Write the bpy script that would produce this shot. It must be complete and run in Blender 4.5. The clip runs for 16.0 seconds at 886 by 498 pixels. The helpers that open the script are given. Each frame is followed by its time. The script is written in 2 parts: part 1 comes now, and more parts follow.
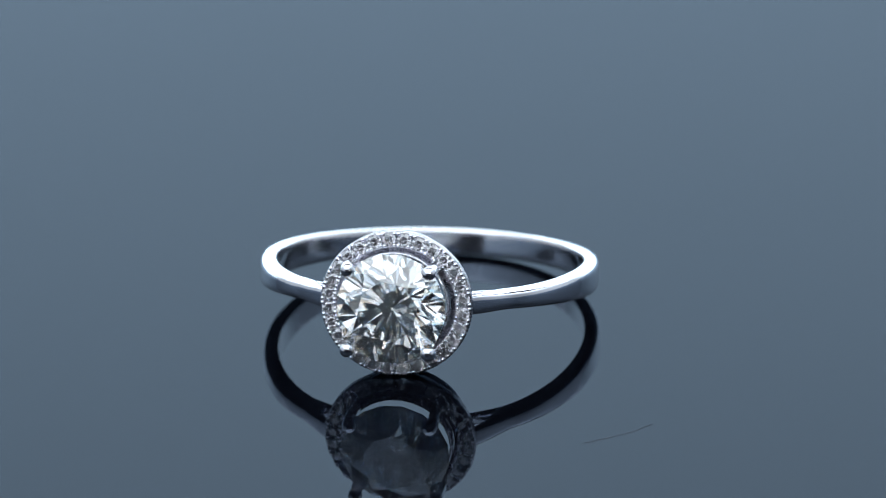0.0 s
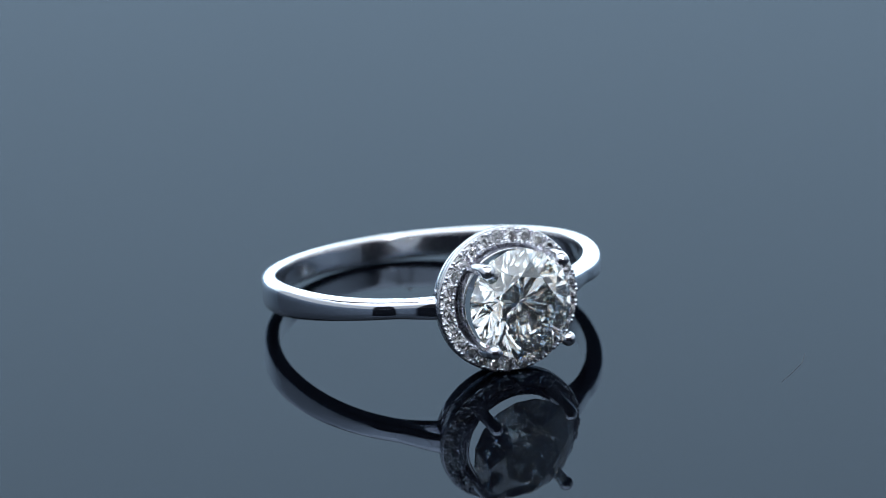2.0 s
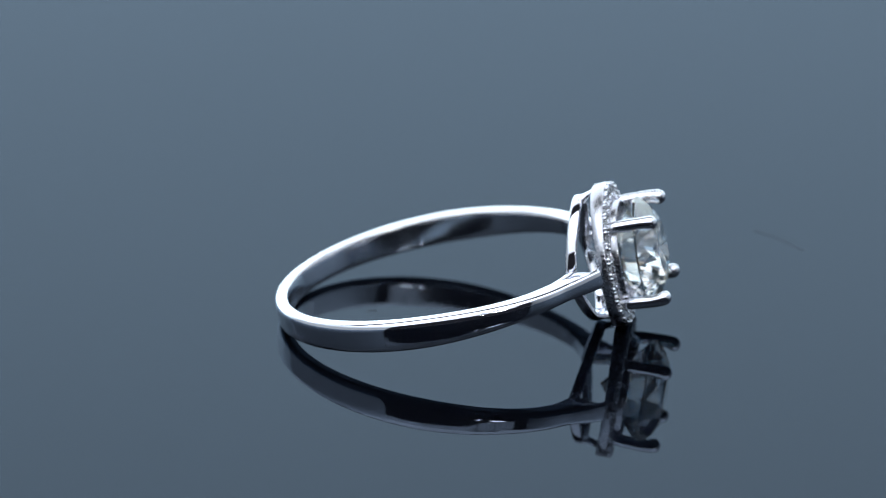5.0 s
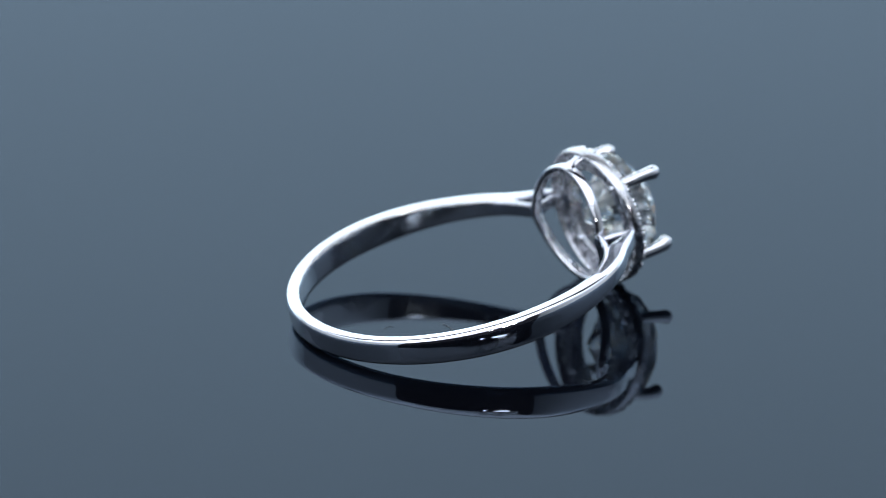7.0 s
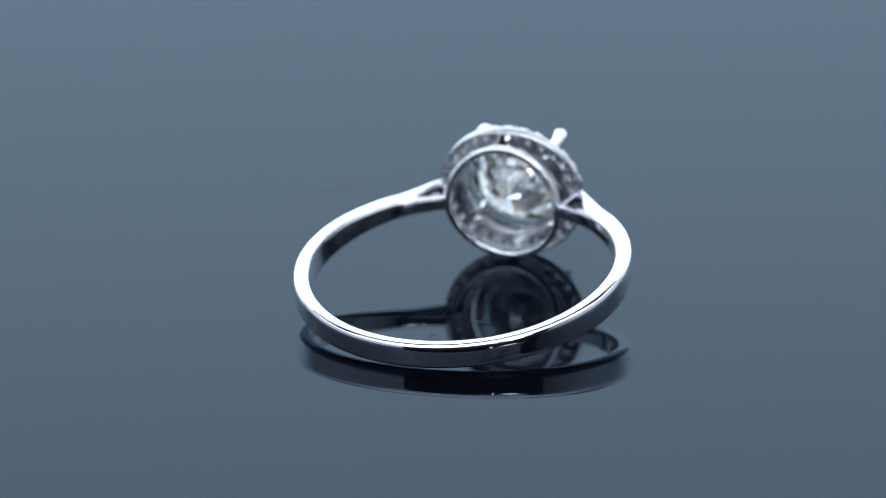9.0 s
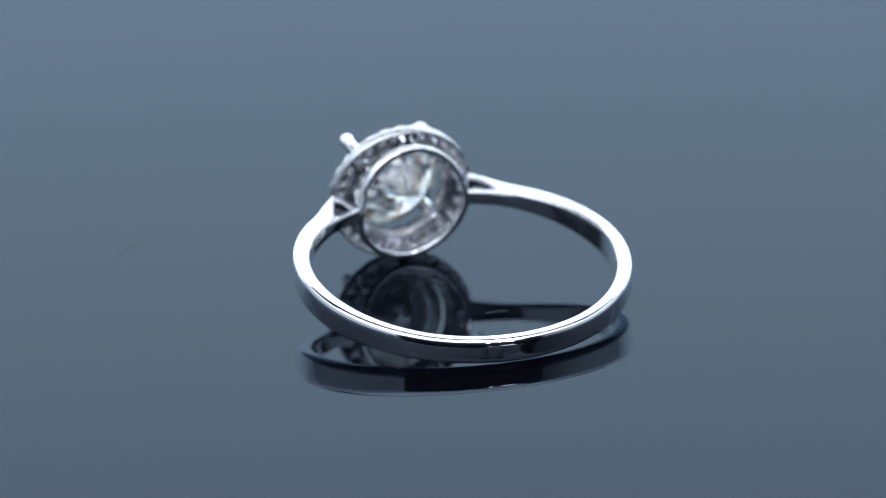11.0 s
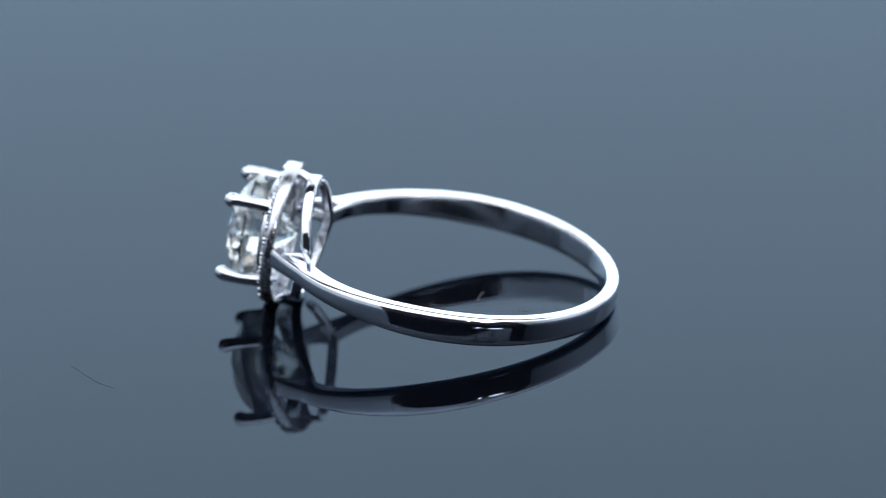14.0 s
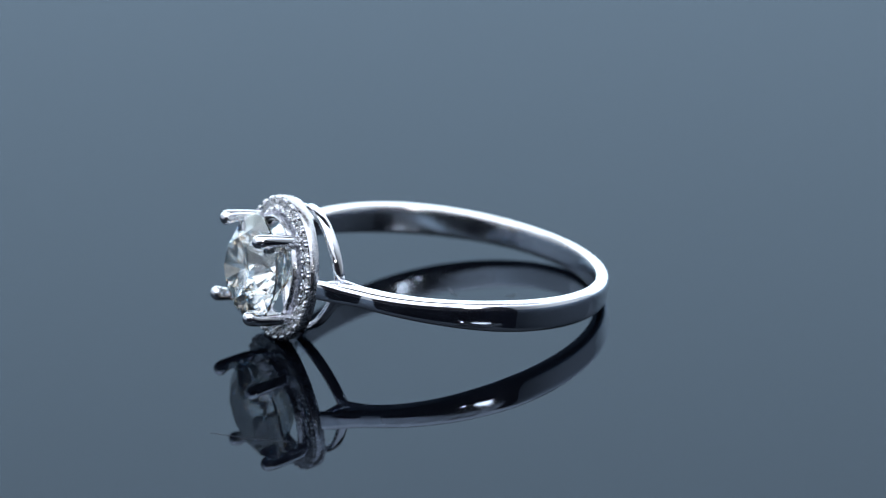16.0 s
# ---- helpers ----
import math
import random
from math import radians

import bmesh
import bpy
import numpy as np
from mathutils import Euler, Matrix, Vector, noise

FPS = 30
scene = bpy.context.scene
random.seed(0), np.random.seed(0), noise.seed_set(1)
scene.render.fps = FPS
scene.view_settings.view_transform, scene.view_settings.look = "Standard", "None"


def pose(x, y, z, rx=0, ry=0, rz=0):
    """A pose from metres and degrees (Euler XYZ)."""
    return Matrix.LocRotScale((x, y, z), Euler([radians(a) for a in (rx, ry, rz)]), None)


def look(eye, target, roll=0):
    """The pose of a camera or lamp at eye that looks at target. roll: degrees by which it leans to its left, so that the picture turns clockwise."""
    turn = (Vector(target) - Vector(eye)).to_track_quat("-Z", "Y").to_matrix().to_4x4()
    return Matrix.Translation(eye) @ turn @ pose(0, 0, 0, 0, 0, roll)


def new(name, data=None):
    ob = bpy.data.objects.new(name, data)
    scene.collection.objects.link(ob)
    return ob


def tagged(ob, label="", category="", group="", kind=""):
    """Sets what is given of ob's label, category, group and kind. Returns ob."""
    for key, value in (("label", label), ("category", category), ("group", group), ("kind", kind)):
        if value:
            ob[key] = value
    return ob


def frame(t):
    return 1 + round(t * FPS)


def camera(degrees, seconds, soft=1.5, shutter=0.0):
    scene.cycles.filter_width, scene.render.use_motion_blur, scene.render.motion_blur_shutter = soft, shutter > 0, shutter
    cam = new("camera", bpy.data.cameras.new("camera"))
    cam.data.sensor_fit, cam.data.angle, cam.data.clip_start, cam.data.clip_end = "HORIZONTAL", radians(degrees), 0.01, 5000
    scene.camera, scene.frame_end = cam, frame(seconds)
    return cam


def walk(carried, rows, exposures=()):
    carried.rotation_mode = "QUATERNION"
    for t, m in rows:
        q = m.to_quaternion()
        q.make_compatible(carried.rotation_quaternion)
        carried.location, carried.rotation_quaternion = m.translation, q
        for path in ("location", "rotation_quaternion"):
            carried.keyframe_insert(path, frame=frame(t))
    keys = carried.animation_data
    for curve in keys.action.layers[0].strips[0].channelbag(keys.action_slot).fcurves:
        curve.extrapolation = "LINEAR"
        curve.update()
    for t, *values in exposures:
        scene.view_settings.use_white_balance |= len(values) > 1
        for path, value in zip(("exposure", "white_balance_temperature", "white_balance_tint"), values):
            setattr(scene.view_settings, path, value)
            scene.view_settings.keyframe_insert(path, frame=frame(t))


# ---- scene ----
# ---- camera: a long lens on a tripod, 40 cm from a small turntable ----
MM = 0.001
cam = camera(7.488, 16.0, soft=0.9)
ELEV, DIST = radians(20.46), 0.400
LIFT = Vector((0, 0, 0.10 * MM))
eye = Vector((0, -math.cos(ELEV) * DIST, math.sin(ELEV) * DIST)) + LIFT
side, up = Vector((1, 0, 0)), Vector((0, math.sin(ELEV), math.cos(ELEV)))
lean = radians(-1.564)
side, up = side * math.cos(lean) + up * math.sin(lean), up * math.cos(lean) - side * math.sin(lean)
aim = side * (-0.271 * MM) + up * (3.514 * MM) + LIFT
cam_pose = look(eye, aim, -1.564)
walk(cam, [(0, cam_pose), (16.0, cam_pose)],
     exposures=[(0, 0.0), (2, -0.06), (4, -0.12), (6.5, -0.12), (9, 0.0), (12, 0.08), (14, 0.09), (16, 0.05)])
cam.data.dof.use_dof = True
cam.data.dof.focus_distance = 0.3885
cam.data.dof.aperture_fstop = 46

# ---- light: a photographer's light tent, open in front, in a dark room ----
scene.cycles.max_bounces, scene.cycles.glossy_bounces, scene.cycles.transmission_bounces = 16, 9, 12     # for the light inside the cut stone
world = bpy.data.worlds.new("dark_room")
scene.world = world
world.use_nodes = True
world.node_tree.nodes["Background"].inputs["Color"].default_value = (0.72, 0.76, 1.0, 1)
world.node_tree.nodes["Background"].inputs["Strength"].default_value = 0.022


# ---- materials ----
def material(name, color, rough, metal=0.0, **more):
    m = bpy.data.materials.new(name)
    m.use_nodes = True
    b = m.node_tree.nodes["Principled BSDF"]
    b.inputs["Base Color"].default_value = (*color, 1)
    b.inputs["Roughness"].default_value = rough
    b.inputs["Metallic"].default_value = metal
    for k, v in more.items():
        b.inputs[k.replace("_", " ")].default_value = v
    return m


def grain(m, scale, lo, hi, bump=0.0, dist=0.00001, fine=None):
    """Uneven gloss at two sizes and a little relief."""
    nt = m.node_tree
    b = nt.nodes["Principled BSDF"]
    tc = nt.nodes.new("ShaderNodeTexCoord")
    n1 = nt.nodes.new("ShaderNodeTexNoise")
    n1.inputs["Scale"].default_value = scale
    n1.inputs["Detail"].default_value = 6
    n2 = nt.nodes.new("ShaderNodeTexNoise")
    n2.inputs["Scale"].default_value = fine or scale * 9
    n2.inputs["Detail"].default_value = 3
    nt.links.new(tc.outputs["Object"], n1.inputs["Vector"])
    nt.links.new(tc.outputs["Object"], n2.inputs["Vector"])
    mix = nt.nodes.new("ShaderNodeMath")
    mix.operation = "MULTIPLY"
    nt.links.new(n1.outputs["Fac"], mix.inputs[0])
    nt.links.new(n2.outputs["Fac"], mix.inputs[1])
    mr = nt.nodes.new("ShaderNodeMapRange")
    mr.inputs["From Min"].default_value, mr.inputs["From Max"].default_value = 0.12, 0.42
    mr.inputs["To Min"].default_value, mr.inputs["To Max"].default_value = lo, hi
    nt.links.new(mix.outputs[0], mr.inputs["Value"])
    nt.links.new(mr.outputs[0], b.inputs["Roughness"])
    if bump:
        bp = nt.nodes.new("ShaderNodeBump")
        bp.inputs["Strength"].default_value = bump
        bp.inputs["Distance"].default_value = dist
        nt.links.new(n1.outputs["Fac"], bp.inputs["Height"])
        nt.links.new(bp.outputs["Normal"], b.inputs["Normal"])
    return m


SILVER = grain(material("polished_silver", (0.87, 0.875, 0.925), 0.06, 1.0), 420, 0.035, 0.10, 0.035, 0.00002)
SILVER_CAST = grain(material("cast_silver", (0.64, 0.645, 0.69), 0.2, 1.0), 1500, 0.14, 0.36, 0.25, 0.00002)
SILVER_INNER = grain(material("plated_silver_inside", (0.90, 0.895, 0.92), 0.15, 1.0, Coat_Weight=1.0, Coat_Roughness=0.015, Coat_IOR=2.1), 500, 0.09, 0.19, 0.08, 0.00002)


def fiery_stone():
    """Clear stone that splits light into two slightly different refractions, one warm and one cool, with a trace of milkiness."""
    m = bpy.data.materials.new("clear_stone")
    m.use_nodes = True
    nt = m.node_tree
    nt.nodes.remove(nt.nodes["Principled BSDF"])
    both = nt.nodes.new("ShaderNodeAddShader")
    for k, (ior, color) in enumerate(((2.60, (0.570, 0.495, 0.415)), (2.72, (0.412, 0.495, 0.577)))):
        glass = nt.nodes.new("ShaderNodeBsdfGlass")
        glass.inputs["IOR"].default_value = ior
        glass.inputs["Roughness"].default_value = 0.0
        glass.inputs["Color"].default_value = (*color, 1)
        nt.links.new(glass.outputs[0], both.inputs[k])
    milk = nt.nodes.new("ShaderNodeBsdfDiffuse")
    milk.inputs["Color"].default_value = (0.80, 0.90, 0.87, 1)
    mix = nt.nodes.new("ShaderNodeMixShader")
    mix.inputs[0].default_value = 0.02
    nt.links.new(both.outputs[0], mix.inputs[1])
    nt.links.new(milk.outputs[0], mix.inputs[2])
    nt.links.new(mix.outputs[0], nt.nodes["Material Output"].inputs["Surface"])
    return m


STONE = fiery_stone()
MELEE = material("small_clear_stone", (0.88, 0.89, 0.93), 0.0, 0.0, IOR=2.4, Transmission_Weight=1.0)


def glossy_acrylic():
    """Dark blue-black polished acrylic: a bluish gloss by its refraction over a nearly black body, with faint wiping marks."""
    m = bpy.data.materials.new("black_acrylic")
    m.use_nodes = True
    nt = m.node_tree
    nt.nodes.remove(nt.nodes["Principled BSDF"])
    out = nt.nodes["Material Output"]
    body = nt.nodes.new("ShaderNodeBsdfDiffuse")
    body.inputs["Color"].default_value = (0.0015, 0.0018, 0.003, 1)
    gloss = nt.nodes.new("ShaderNodeBsdfGlossy")
    gloss.inputs["Color"].default_value = (0.405, 0.505, 0.64, 1)
    fres = nt.nodes.new("ShaderNodeFresnel")
    fres.inputs["IOR"].default_value = 1.34
    tc = nt.nodes.new("ShaderNodeTexCoord")
    n = nt.nodes.new("ShaderNodeTexNoise")
    n.inputs["Scale"].default_value = 55
    n.inputs["Detail"].default_value = 5
    mr = nt.nodes.new("ShaderNodeMapRange")
    mr.inputs["From Min"].default_value, mr.inputs["From Max"].default_value = 0.4, 0.75
    mr.inputs["To Min"].default_value, mr.inputs["To Max"].default_value = 0.0, 0.035
    mix = nt.nodes.new("ShaderNodeMixShader")
    nt.links.new(tc.outputs["Object"], n.inputs["Vector"])
    nt.links.new(n.outputs["Fac"], mr.inputs["Value"])
    nt.links.new(mr.outputs[0], gloss.inputs["Roughness"])
    nt.links.new(fres.outputs[0], mix.inputs[0])
    nt.links.new(body.outputs[0], mix.inputs[1])
    nt.links.new(gloss.outputs[0], mix.inputs[2])
    nt.links.new(mix.outputs[0], out.inputs["Surface"])
    return m


ACRYLIC = glossy_acrylic()
DUST = material("grey_lint", (0.05, 0.055, 0.07), 0.9)
HAIR = material("dark_fibre", (0.09, 0.10, 0.125), 0.7)
BLACK_METAL = grain(material("black_lamp_housing", (0.008, 0.008, 0.010), 0.4, 0.0), 80, 0.3, 0.5)


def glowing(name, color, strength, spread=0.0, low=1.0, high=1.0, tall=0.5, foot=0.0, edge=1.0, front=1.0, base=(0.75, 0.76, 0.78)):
    """Cloth that glows in place of light from behind, or a bulb. spread: unevenness of the cloth; low, high: light
    painted into its glow at the heights foot and tall; edge: at its far sides; front: at its front end.
    """
    m = bpy.data.materials.new(name)
    m.use_nodes = True
    nt = m.node_tree
    b = nt.nodes["Principled BSDF"]
    b.inputs["Base Color"].default_value = (*base, 1)
    b.inputs["Roughness"].default_value = 0.9
    b.inputs["Specular IOR Level"].default_value = 0.1
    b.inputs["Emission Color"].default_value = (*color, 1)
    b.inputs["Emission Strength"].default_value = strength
    if spread:
        tc = nt.nodes.new("ShaderNodeTexCoord")
        n = nt.nodes.new("ShaderNodeTexNoise")
        n.inputs["Scale"].default_value = 3.0
        n.inputs["Detail"].default_value = 1
        mr = nt.nodes.new("ShaderNodeMapRange")
        mr.inputs["To Min"].default_value = strength * (1 - spread)
        mr.inputs["To Max"].default_value = strength * (1 + spread)
        # light fall-off written into the emission: by height, to the sides, to the front
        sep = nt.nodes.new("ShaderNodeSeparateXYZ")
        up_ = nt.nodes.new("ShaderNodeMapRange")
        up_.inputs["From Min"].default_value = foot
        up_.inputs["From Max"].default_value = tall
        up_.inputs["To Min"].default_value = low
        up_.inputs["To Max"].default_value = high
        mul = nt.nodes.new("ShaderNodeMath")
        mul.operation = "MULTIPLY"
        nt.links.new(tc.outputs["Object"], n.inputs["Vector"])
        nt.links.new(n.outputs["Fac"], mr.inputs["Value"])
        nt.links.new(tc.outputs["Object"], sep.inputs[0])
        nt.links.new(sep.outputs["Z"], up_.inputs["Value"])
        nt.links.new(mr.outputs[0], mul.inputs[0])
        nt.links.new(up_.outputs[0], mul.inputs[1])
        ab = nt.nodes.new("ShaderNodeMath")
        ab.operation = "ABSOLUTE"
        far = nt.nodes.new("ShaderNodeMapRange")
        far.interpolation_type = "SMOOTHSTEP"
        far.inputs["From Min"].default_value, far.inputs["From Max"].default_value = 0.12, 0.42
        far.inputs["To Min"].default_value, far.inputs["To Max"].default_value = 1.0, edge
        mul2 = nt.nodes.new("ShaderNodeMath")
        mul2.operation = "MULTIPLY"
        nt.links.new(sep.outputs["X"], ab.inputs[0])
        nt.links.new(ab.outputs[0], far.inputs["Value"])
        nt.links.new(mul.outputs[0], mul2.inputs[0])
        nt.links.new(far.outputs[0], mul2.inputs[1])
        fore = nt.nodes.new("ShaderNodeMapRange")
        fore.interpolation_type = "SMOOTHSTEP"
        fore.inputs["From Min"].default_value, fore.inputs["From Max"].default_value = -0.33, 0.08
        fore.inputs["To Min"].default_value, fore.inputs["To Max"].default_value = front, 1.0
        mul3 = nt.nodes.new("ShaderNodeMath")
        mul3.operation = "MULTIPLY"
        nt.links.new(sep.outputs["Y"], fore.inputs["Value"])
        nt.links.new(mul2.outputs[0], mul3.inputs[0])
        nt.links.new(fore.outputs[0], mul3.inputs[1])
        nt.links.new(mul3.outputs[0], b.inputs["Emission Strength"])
    return m


# back and side cloths: the fall-off of light is painted into their glow
CLOTH_BACK = glowing("glow_fade_cloth_back", (0.83, 0.965, 1.01), 1.89, 0.05, 1.24, 0.60, 0.26, 0.0, 0.28, 1.0, (0.45, 0.5, 0.56))
CLOTH_WEST = glowing("glow_fade_cloth_west", (0.78, 0.88, 1.0), 1.7, 0.12, 0.22, 1.0, 0.46, 0.16, 1.0, 1.0, (0.20, 0.21, 0.22))
CLOTH_EAST = glowing("glow_fade_cloth_east", (0.78, 0.88, 1.0), 1.9, 0.12, 0.24, 1.0, 0.46, 0.16, 1.0, 0.08, (0.20, 0.21, 0.22))
CLOTH_TOP = glowing("lit_cloth_top", (0.86, 0.92, 1.0), 1.85, 0.10)
CLOTH_UPPER = glowing("lit_cloth_upper", (0.86, 0.92, 1.0), 0.95, 0.10)
# glow of an added front panel, tuned to brighten the stone
FILL_FRONT = glowing("glowing_fill_front", (0.87, 0.92, 1.0), 0.42, 0.10)
BULB = glowing("lamp_bulb", (1.0, 0.97, 1.0), 80.0)
SOFTBOX = glowing("lamp_diffuser", (1.0, 0.98, 0.97), 24.0)


# ---- builders ----
def part(name, bm, mat, parent=None, label="", smooth=True, m=None):
    me = bpy.data.meshes.new(name)
    bmesh.ops.recalc_face_normals(bm, faces=bm.faces)
    if smooth:
        for f in bm.faces:
            f.smooth = True
    bm.to_mesh(me)
    bm.free()
    me.materials.append(mat)
    ob = new(name, me)
    if parent:
        ob.parent = parent
    if m is not None:
        ob.matrix_basis = m
    if label:
        tagged(ob, label)
    return ob


def repeat(name, mesh, parent, m):
    ob = new(name, mesh)
    ob.parent = parent
    ob.matrix_basis = m
    return ob


def section(n=28, power=4.0, dome=0.0, inner=0.0):
    """A rounded rectangle of half sides 1; dome, inner: the other roundness of its outward and its inward side."""
    out = []
    for i in range(n):
        a = 2 * math.pi * (i + 0.5) / n
        c, s = math.cos(a), math.sin(a)
        pw = dome if dome and c > 0 else power
        ph = power
        if inner and c <= 0:
            pw = ph = inner
        out.append((math.copysign(abs(c) ** (2 / pw), c), math.copysign(abs(s) ** (2 / ph), s)))
    return out


def sweep(bm, stations, shape, closed=False):
    """Skin through stations (centre, u, v, half_u, half_v), in millimetres."""
    rings = []
    for c, u, v, hu, hv in stations:
        c, u, v = Vector(c), Vector(u), Vector(v)
        rings.append([bm.verts.new((c + u * (hu * a) + v * (hv * b)) * MM) for a, b in shape])
    n = len(shape)
    pairs = list(zip(rings, rings[1:]))
    if closed:
        pairs.append((rings[-1], rings[0]))
    for r0, r1 in pairs:
        for i in range(n):
            bm.faces.new((r0[i], r0[(i + 1) % n], r1[(i + 1) % n], r1[i]))
    if not closed:
        bm.faces.new(rings[0][::-1])
        bm.faces.new(rings[-1])


def tube(bm, points, radii, n=16):
    """A round wire through points, with rounded ends."""
    pts = [Vector(p) for p in points]
    st = []
    for i, p in enumerate(pts):
        d = (pts[min(i + 1, len(pts) - 1)] - pts[max(i - 1, 0)]).normalized()
        h = Vector((0, 0, 1)) if abs(d.z) < 0.8 else Vector((1, 0, 0))
        u = d.cross(h).normalized()
        st.append((p, u, d.cross(u).normalized(), radii[i], radii[i], d))
    full = []
    for k in (0.1, 0.45, 0.75, 0.94):
        p, u, v, r, _, d = st[0]
        full.append((p - d * r * math.sqrt(1 - k * k), u, v, r * k, r * k))
    full += [s[:5] for s in st]
    for k in (0.94, 0.75, 0.45, 0.1):
        p, u, v, r, _, d = st[-1]
        full.append((p + d * r * math.sqrt(1 - k * k), u, v, r * k, r * k))
    sweep(bm, full, [(math.cos(2 * math.pi * i / n), math.sin(2 * math.pi * i / n)) for i in range(n)])


def revolve(bm, profile, n=120, sx=1.0, sz=1.0, arch=0.0, above=0.0):
    """A closed profile of (radius, height outward) turned about the head's axis (-y), oval by sx, sz.
    arch: how far what lies behind the height above is drawn forward at the two sides."""
    rings = []
    for i in range(n):
        a = 2 * math.pi * i / n
        k = arch * abs(math.sin(a)) ** 1.5
        rings.append([bm.verts.new((r * math.sin(a) * sx * MM, -(o + (above - o) * k if o < above else o) * MM, r * math.cos(a) * sz * MM)) for r, o in profile])
    k = len(profile)
    for i in range(n):
        r0, r1 = rings[i], rings[(i + 1) % n]
        for j in range(k):
            bm.faces.new((r0[j], r0[(j + 1) % k], r1[(j + 1) % k], r1[j]))


def brilliant(R, crown, pav, girdle, rt=0.56, rs=0.80, rl=0.24):
    """A round brilliant cut: table up +z, girdle at z = 0, with flat facets."""
    bm = bmesh.new()
    pts = []
    a8 = [math.pi / 4 * k for k in range(8)]
    a16 = math.pi / 8
    for a in a8:
        pts.append((rt * math.cos(a), rt * math.sin(a), crown + girdle))
        x = rs * math.cos(a16)
        pts.append((rs * math.cos(a + a16), rs * math.sin(a + a16), girdle + crown * (1 - x) / (1 - rt)))
        xl = rl * math.cos(a16)
        pts.append((rl * math.cos(a + a16), rl * math.sin(a + a16), -girdle - pav * (1 - xl)))
    for k in range(16):
        c, s = math.cos(k * a16), math.sin(k * a16)
        pts.append((c, s, girdle))
        pts.append((c, s, -girdle))
    pts.append((0, 0, -pav - girdle))
    for p in pts:
        bm.verts.new((p[0] * R * MM, p[1] * R * MM, p[2] * R * MM))
    bmesh.ops.convex_hull(bm, input=bm.verts)
    bmesh.ops.dissolve_limit(bm, angle_limit=radians(0.4), verts=bm.verts, edges=bm.edges)
    return bm


# ---- setting: base, turntable, tent ----
def slab(bm, lo, hi):
    c = (Vector(lo) + Vector(hi)) / 2
    d = Vector(hi) - Vector(lo)
    bmesh.ops.create_cube(bm, size=1, matrix=Matrix.LocRotScale(c, None, d))


bm = bmesh.new()
slab(bm, (-0.6, -0.9, -0.030), (0.6, 0.36, -0.008))
base = part("ground", bm, grain(material("black_table", (0.008, 0.009, 0.012), 0.3, Specular_IOR_Level=0.05), 40, 0.25, 0.4), smooth=False)
tagged(base, "matt black table top under the turntable", "table top", kind="structure")

TENT = 0.30
WIDE = 0.42


def tent_wall(name, lo, hi, mat, label):
    bm = bmesh.new()
    slab(bm, lo, hi)
    bmesh.ops.bevel(bm, geom=bm.edges[:], offset=0.002, segments=2, affect="EDGES")
    ob = part(name, bm, mat, smooth=False)
    return tagged(ob, label, "light tent", kind="structure")


tent_wall("wall_back", (-WIDE, TENT, -0.008), (WIDE, TENT + 0.006, 0.22), CLOTH_BACK, "blue-grey back cloth of the light tent, its backlight painted in, fading upwards and sideways")
tent_wall("wall_back_upper", (-WIDE, TENT, 0.22), (WIDE, TENT + 0.006, 0.38), CLOTH_UPPER, "white upper back cloth of the light tent, lit from above")
tent_wall("wall_west", (-WIDE - 0.006, -0.48, -0.008), (-WIDE, TENT + 0.006, 0.50), CLOTH_WEST, "white side cloth of the light tent, its dim light painted in, brighter upwards")
tent_wall("wall_east", (WIDE, -0.33, -0.008), (WIDE + 0.006, TENT + 0.006, 0.50), CLOTH_EAST, "white side cloth of the light tent, its dim light painted in, brighter upwards")
tent_wall("ceiling", (-WIDE, -0.48, 0.50), (WIDE, 0.13, 0.506), CLOTH_TOP, "white top cloth of the light tent, lit from above")

# added out of view above the lens, as fill light for the stone
tent_wall("fill_panel_front", (-WIDE, -0.486, 0.26), (WIDE, -0.48, 0.50), FILL_FRONT, "unseen glowing white panel above the lens, added to brighten the stone")

# the turntable: a round plate of black acrylic
turntable = tagged(new("turntable"), "round black glossy acrylic turntable plate with a little lint", "turntable")
bm = bmesh.new()
PLATE = [(0.0, -0.008), (0.148, -0.008), (0.150, -0.0065), (0.150, -0.0012), (0.1488, 0.0), (0.0, 0.0)]
rings = []
for r, z in PLATE:
    if r == 0:
        rings.append([bm.verts.new((0, 0, z))])
    else:
        rings.append([bm.verts.new((r * math.cos(2 * math.pi * i / 128), r * math.sin(2 * math.pi * i / 128), z)) for i in range(128)])
for r0, r1 in zip(rings, rings[1:]):
    for i in range(128):
        j = (i + 1) % 128
        if len(r0) == 1:
            bm.faces.new((r0[0], r1[j], r1[i]))
        elif len(r1) == 1:
            bm.faces.new((r0[i], r0[j], r1[0]))
        else:
            bm.faces.new((r0[i], r0[j], r1[j], r1[i]))
part("plate", bm, ACRYLIC, turntable, smooth=False)

# lint and fibres on the plate
def fibre(points, r, mat, name, label):
    b = bmesh.new()
    pts = [Vector((x, y, r)) for x, y in points]
    fine = []
    for i in range(len(pts) - 1):
        for k in range(4):
            fine.append(pts[i].lerp(pts[i + 1], k / 4) + Vector((0, 0, 0)))
    fine.append(pts[-1])
    tube(b, fine, [r] * len(fine), 8)
    part(name, b, mat, turntable, label)


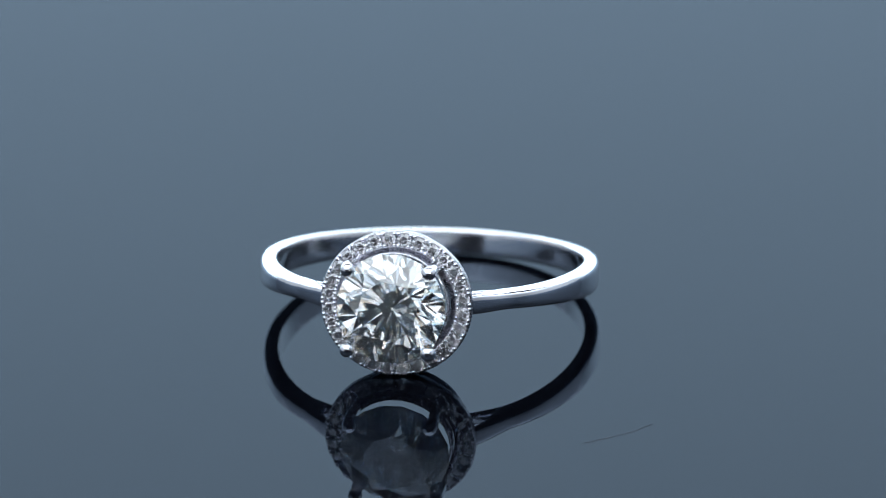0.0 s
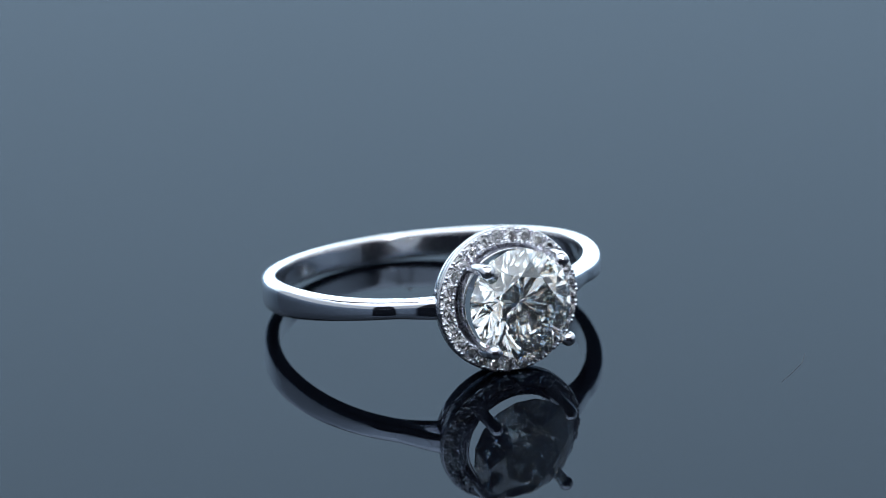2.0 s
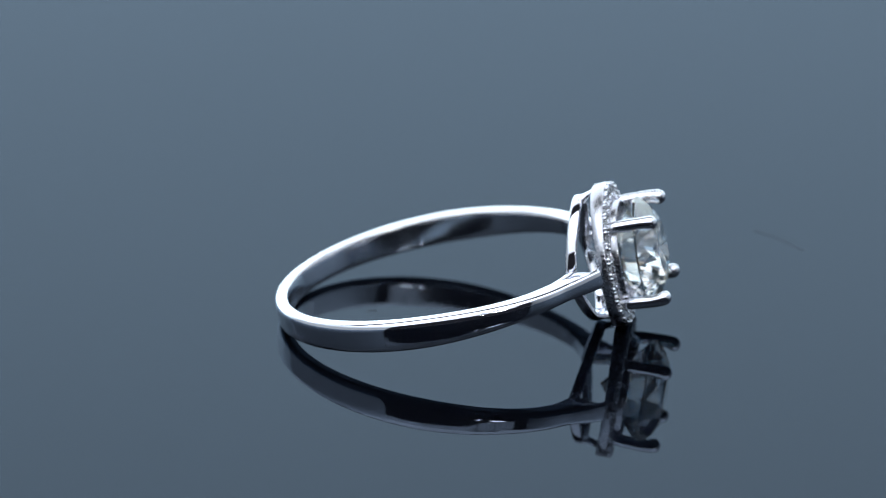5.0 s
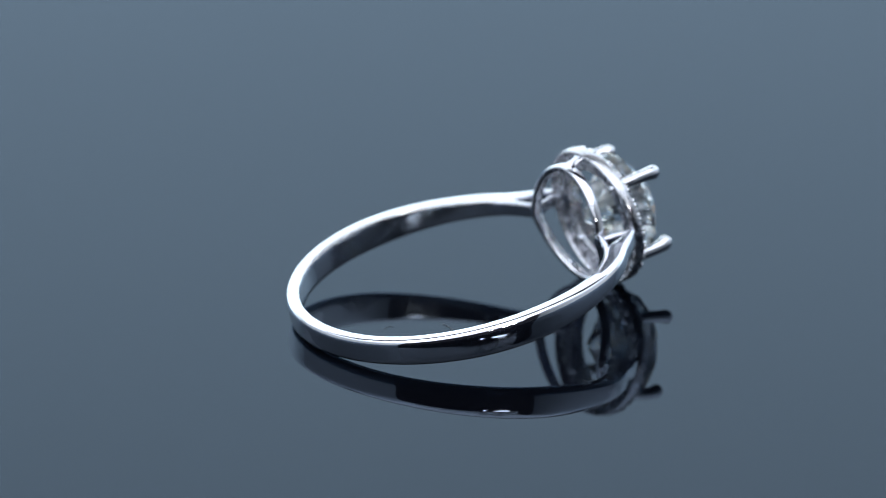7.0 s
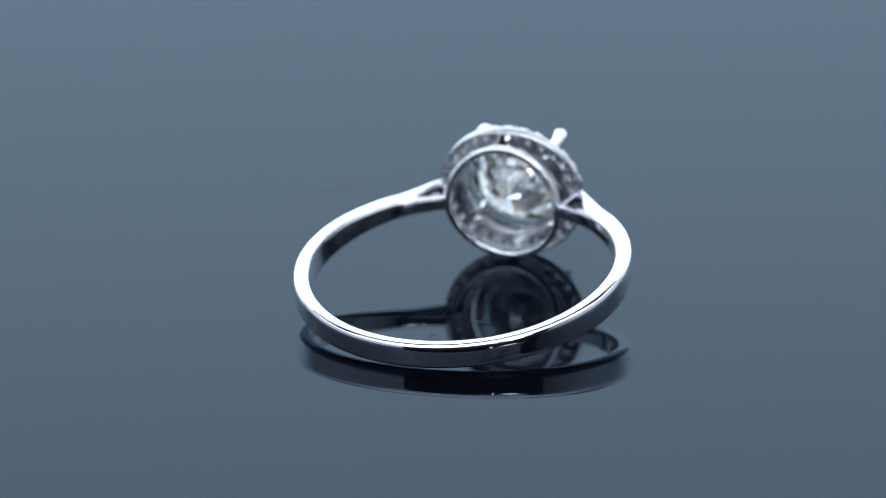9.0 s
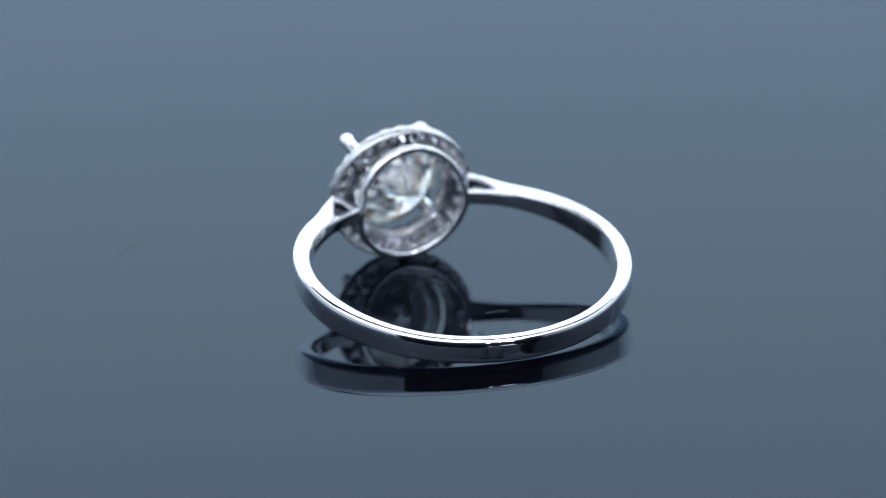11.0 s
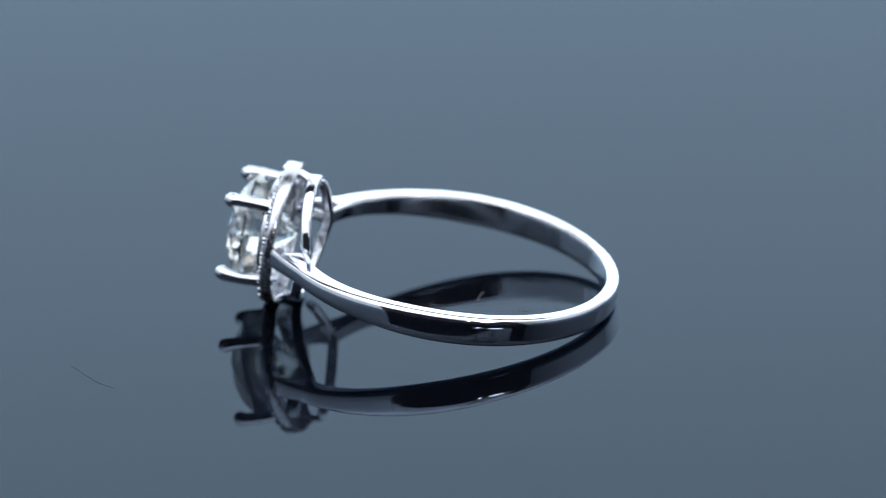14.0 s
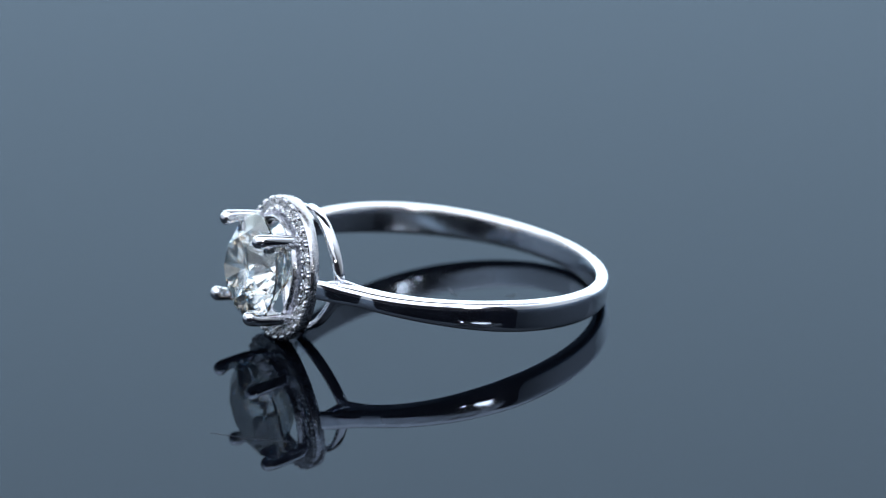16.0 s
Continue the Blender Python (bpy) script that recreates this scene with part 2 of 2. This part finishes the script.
fibre([(6.61, -22.22), (8.12, -21.47), (9.54, -20.71), (10.65, -19.68)], 0.010, HAIR, "fibre", "fine dark fibre")
fibre([(0.59, 4.72), (0.74, 4.24), (0.36, 4.15)], 0.016, HAIR, "fibre", "short dark fibre")
fibre([(-1.42, 1.89), (-2.06, 1.97), (-2.72, 2.27)], 0.018, HAIR, "fibre", "short dark fibre")
random.seed(4)
lint_mesh = None
for i in range(14):
    a, q = random.uniform(0, 2 * math.pi), 42 * math.sqrt(random.uniform(0.02, 1))
    m = pose(q * math.cos(a) * MM, q * math.sin(a) * MM, 0.008 * MM, 0, 0, random.uniform(0, 360)) @ Matrix.Diagonal((random.uniform(0.6, 2.0), 1, 1, 1))
    if lint_mesh is None:
        b = bmesh.new()
        bmesh.ops.create_icosphere(b, subdivisions=1, radius=0.022 * MM)
        lint_mesh = part("lint_speck", b, DUST, turntable, "tiny grey speck of lint", True, m).data
    else:
        repeat("lint_speck", lint_mesh, turntable, m)

# ---- the ring: head towards -y, finger axis z; millimetres ----
ring = tagged(new("ring"), "polished silver halo ring with round clear stone on black acrylic", "ring")

R_IN, R_OUT = 9.02, 9.99
SPLIT = radians(38)
HALO_SIDE = radians(21.8)


def smoothstep(x):
    x = max(0.0, min(1.0, x))
    return x * x * (3 - 2 * x)


bm = bmesh.new()
stations = []
N = 210
for i in range(N + 1):
    b = HALO_SIDE + (2 * math.pi - 2 * HALO_SIDE) * i / N          # angle from the head
    h = min(b, 2 * math.pi - b)
    back = smoothstep((h - radians(100)) / radians(60))
    flare = smoothstep((radians(85) - h) / radians(50))
    rise = max(0.0, (SPLIT - h) / (SPLIT - HALO_SIDE))
    ro = R_OUT + 0.32 * flare + 0.85 * rise ** 1.3
    ri = R_IN + 0.14 * back
    fork = smoothstep((SPLIT - h) / radians(13))
    ri = ri * (1 - fork) + (ro - 0.50) * fork
    hw = 0.90 - 0.12 * back - 0.35 * smoothstep((radians(95) - h) / radians(60))
    d = Vector((math.sin(b), -math.cos(b), 0))
    stations.append((d * ((ro + ri) / 2), d, (0, 0, 1), (ro - ri) / 2, hw))
sweep(bm, stations, section(60, 3.8, 3.2, 6.0))
for f in bm.faces:
    c = f.calc_center_median()
    if len(f.verts) == 4 and math.hypot(c.x, c.y) < 9.25 * MM and c.y > -7.0 * MM:
        f.material_index = 1
shank = part("shank", bm, SILVER, ring)
shank.data.materials.append(SILVER_INNER)

for sgn in (-1, 1):
    # inner branch of the shoulder, to the gallery
    bm = bmesh.new()
    st = []
    for i in range(19):
        h = radians(46) + (radians(21.5) - radians(46)) * i / 18
        k = smoothstep(i / 18)
        d = Vector((math.sin(h) * sgn, -math.cos(h), 0))
        st.append((d * (9.27 - 0.32 * k), d, (0, 0, 1), 0.25 - 0.04 * k, 0.50 - 0.06 * k))
    sweep(bm, st, section(24, 3.6))
    part("shoulder", bm, SILVER, ring)

# gallery: a rim that follows the finger hole
GX, GZ = 3.40, 3.58
bm = bmesh.new()
st = []
for i in range(96):
    a = 2 * math.pi * i / 96
    x = GX * math.copysign(abs(math.sin(a)) ** 1.03, math.sin(a))
    z = GZ * math.copysign(abs(math.cos(a)) ** 1.03, math.cos(a))
    o = 8.12 + 0.70 * abs(z) / GZ
    st.append(((x, -o, z), (math.sin(a), 0, math.cos(a)), (0, 1, 0), 0.21, 0.33))
sweep(bm, st, section(20, 3.0), closed=True)
gallery = part("gallery_rim", bm, SILVER, ring)
for sgn in (-1, 1):
    bm = bmesh.new()
    st = []
    for i in range(9):
        t = i / 8
        r, o = GZ + (4.02 - GZ) * t, 8.80 + 1.30 * t
        d = Vector((0, -1.30, (4.02 - GZ) * sgn)).normalized()
        st.append(((0, -o, r * sgn), (1, 0, 0), Vector((1, 0, 0)).cross(d), 0.34 + 0.66 * abs(2 * t - 1) ** 2.5, 0.16))
    sweep(bm, st, section(16, 3.0))
    part("strut", bm, SILVER, ring)

for sgn in (-1, 1):
    bm = bmesh.new()
    st = []
    for i in range(9):
        t = i / 8
        p = Vector((4.12 - 0.62 * t, 10.12 - 1.95 * t))
        st.append(((p.x * sgn, -p.y, 0), Vector((0.953 * sgn, 0.303, 0)), (0, 0, 1), 0.17 + 0.10 * (2 * t - 1) ** 2, 0.34))
    sweep(bm, st, section(16, 3.2))
    part("bridge", bm, SILVER, ring)

# halo: a channel of silver with small stones held by beads
SX, SZ = 1.035, 0.985
bm = bmesh.new()
NH = 28
R_MID = 3.80
revolve(bm, [(4.05, 10.18), (4.08, 9.78), (4.18, 9.70), (4.27, 9.79), (4.30, 10.44), (4.26, 10.53), (4.20, 10.56), (4.14, 10.48), (4.07, 10.26)],
        144, SX, SZ, 0.62, 10.16)
revolve(bm, [(3.04, 10.20), (3.44, 10.20), (3.48, 10.26), (3.46, 10.50), (3.42, 10.58), (3.36, 10.58), (3.30, 10.50), (3.06, 10.40)], 144, SX, SZ)
# the channel's floor, pierced behind each small stone
HOLE, FLOOR_IN, FLOOR_OUT = 0.20, 3.42, 4.10
for i in range(NH):
    mid, half = 2 * math.pi * (i + 0.5) / NH, math.pi / NH
    rim = [(FLOOR_IN, -1 + k / 2) for k in range(4)] + [(FLOOR_IN + (FLOOR_OUT - FLOOR_IN) * k / 4, 1) for k in range(4)]
    rim += [(FLOOR_OUT, 1 - k / 2) for k in range(4)] + [(FLOOR_OUT - (FLOOR_OUT - FLOOR_IN) * k / 4, -1) for k in range(4)]
    loops = []
    for o, inner in ((10.205, False), (10.265, False), (10.265, True), (10.205, True)):
        loop = []
        for r, w in rim:
            a = mid + half * w
            if inner:
                u, v = R_MID * half * w, r - R_MID
                q = HOLE / math.hypot(u, v)
                r, a = R_MID + v * q, mid + u * q / R_MID
            loop.append(bm.verts.new((r * math.sin(a) * SX * MM, -o * MM, r * math.cos(a) * SZ * MM)))
        loops.append(loop)
    for l0, l1 in ((loops[1], loops[2]), (loops[2], loops[3]), (loops[3], loops[0])):
        for k in range(16):
            bm.faces.new((l0[k], l0[(k + 1) % 16], l1[(k + 1) % 16], l1[k]))
bmesh.ops.remove_doubles(bm, verts=bm.verts, dist=1e-7)
halo = part("halo", bm, SILVER_CAST, ring)

melee_mesh = None
bead_mesh = None
for i in range(NH):
    a = 2 * math.pi * (i + 0.5) / NH
    spin = random.uniform(0, 45)
    place = Vector((R_MID * math.sin(a) * SX, -10.60, R_MID * math.cos(a) * SZ)) * MM
    turn = Euler((radians(90 + random.uniform(-12, 12)), radians(random.uniform(-12, 12)), 0)).to_matrix().to_4x4() @ pose(0, 0, 0, 0, 0, spin)
    m = Matrix.Translation(place) @ turn
    if melee_mesh is None:
        first = part("halo_stone", brilliant(0.415, 0.36, 0.80, 0.03), MELEE, halo, "small round clear stone", False, m)
        melee_mesh = first.data
    else:
        repeat("halo_stone", melee_mesh, halo, m)
for i in range(NH):
    a = 2 * math.pi * i / NH
    for r, o, gap in ((4.14, 10.64, 0.030), (3.47, 10.66, 0.034)):
        for da in (-gap, gap):
            place = Vector((r * math.sin(a + da) * SX, -o, r * math.cos(a + da) * SZ)) * MM
            m = Matrix.Translation(place)
            if bead_mesh is None:
                b2 = bmesh.new()
                bmesh.ops.create_icosphere(b2, subdivisions=2, radius=0.135 * MM)
                first = part("bead", b2, SILVER, halo, "", True, m)
                bead_mesh = first.data
            else:
                repeat("bead", bead_mesh, halo, m)

# seat wire and four prongs
bm = bmesh.new()
revolve(bm, [(2.84, 10.24), (2.92, 10.17), (3.03, 10.18), (3.08, 10.42), (3.10, 11.05), (3.04, 11.14), (2.96, 11.12), (2.92, 10.9), (2.86, 10.5)], 96, 1.02, 1.0)
part("seat_rim", bm, SILVER_CAST, ring)
PX, PZ = 2.337, 2.314
for sx, sz in ((-1, 1), (1, 1), (-1, -1), (1, -1)):
    bm = bmesh.new()
    ux, uz = sx * PX / 3.289, sz * PZ / 3.289
    path = [(3.22, 10.36), (3.28, 10.6), (3.33, 10.9), (3.38, 11.4), (3.41, 12.0), (3.42, 12.45), (3.40, 12.8), (3.36, 13.02), (3.31, 13.14)]
    rad = [0.36, 0.37, 0.37, 0.37, 0.37, 0.37, 0.39, 0.42, 0.43]
    tube(bm, [(r * ux, -o, r * uz) for r, o in path], rad)
    part("prong", bm, SILVER, ring)

stone = part("centre_stone", brilliant(3.2, 0.325, 0.86, 0.02, rl=0.13), STONE, ring, "large round brilliant-cut clear stone", False,
             Matrix.Translation((0, -12.14 * MM, 0)) @ pose(0, 0, 0, 90, 0, 0) @ pose(0, 0, 0, 0, 0, 11))

# ---- two lamps beside the lens, on arms that hang from the tent's top ----
def lamp_stand(at, foot, label):
    lamp = tagged(new("lamp"), label, "lamp")
    lamp.matrix_basis = pose(*at)
    turn = look((0, 0, 0), (-at[0], -at[1], -at[2]))
    b = bmesh.new()
    f = (Vector(foot) - Vector(at)) / MM
    back = (turn @ Vector((0, 0, 0.045))) / MM
    pts = []
    for i in range(13):
        t = i / 12
        mid = Vector((f.x, f.y, back.z))
        pts.append(back * (1 - t) ** 2 + mid * 2 * t * (1 - t) + f * t * t)
    tube(b, pts, [4.0] * 13)
    part("arm", b, BLACK_METAL, lamp)
    b = bmesh.new()
    bmesh.ops.create_cone(b, cap_ends=True, segments=40, radius1=0.045, radius2=0.042, depth=0.012)
    bmesh.ops.bevel(b, geom=b.edges[:], offset=0.002, segments=2, affect="EDGES")
    part("mount", b, BLACK_METAL, lamp, m=Matrix.Translation(f * MM - Vector((0, 0, 0.006))))
    return lamp, turn


TOP = 0.50
lamp, turn = lamp_stand((0.123, -0.402, 0.161), (0.13, -0.46, TOP), "black hanging lamp with one small bright bulb")
b = bmesh.new()
bmesh.ops.create_uvsphere(b, u_segments=24, v_segments=12, radius=0.0065)
part("bulb", b, BULB, lamp, m=turn)
b = bmesh.new()
bmesh.ops.create_cone(b, cap_ends=True, segments=40, radius1=0.026, radius2=0.020, depth=0.035)
bmesh.ops.bevel(b, geom=b.edges[:], offset=0.002, segments=2, affect="EDGES")
part("housing", b, BLACK_METAL, lamp, m=turn @ pose(0, 0, 0.023))

lamp, turn = lamp_stand((0.202, -0.365, 0.169), (0.22, -0.43, TOP), "black hanging lamp with a long white diffuser")
b = bmesh.new()
bmesh.ops.create_uvsphere(b, u_segments=32, v_segments=16, radius=1.0, matrix=Matrix.Diagonal((0.040, 0.010, 0.006, 1)))
part("diffuser", b, SOFTBOX, lamp, m=turn)
b = bmesh.new()
slab(b, (-0.042, -0.021, 0.004), (0.042, 0.021, 0.040))
bmesh.ops.bevel(b, geom=b.edges[:], offset=0.006, segments=3, affect="EDGES")
part("housing", b, BLACK_METAL, lamp, m=turn)

# ---- the turning ----
REST = pose(-0.973 * MM, 0.319 * MM, 2.44 * MM) @ pose(0, 0, 0, 0, 0, -13.01) @ pose(0, 0, 0, -9.589, 0, 0) @ pose(0, 0, 0, 0, 0.496, 0)
TURN = [(0, 2.1), (0.5, 1.6), (1, 0.6), (1.5, 0.05), (2, -0.25), (2.5, -0.8), (3, -1.3), (3.5, -1.7), (4, -2.1), (5, -2.0), (6, -1.2),
        (7, -0.5), (8, 0.3), (9, 0.6), (10, 0.9), (11, 1.2), (12, 1.3), (13, 1.3), (14, 1.0), (15, -0.4), (16, -2.3)]


def motions():
    spins = [(t, pose(0, 0, 0, 0, 0, 19.368 * t + a)) for t, a in TURN]
    walk(turntable, spins)
    walk(ring, [(t, m @ REST) for t, m in spins])


motions()
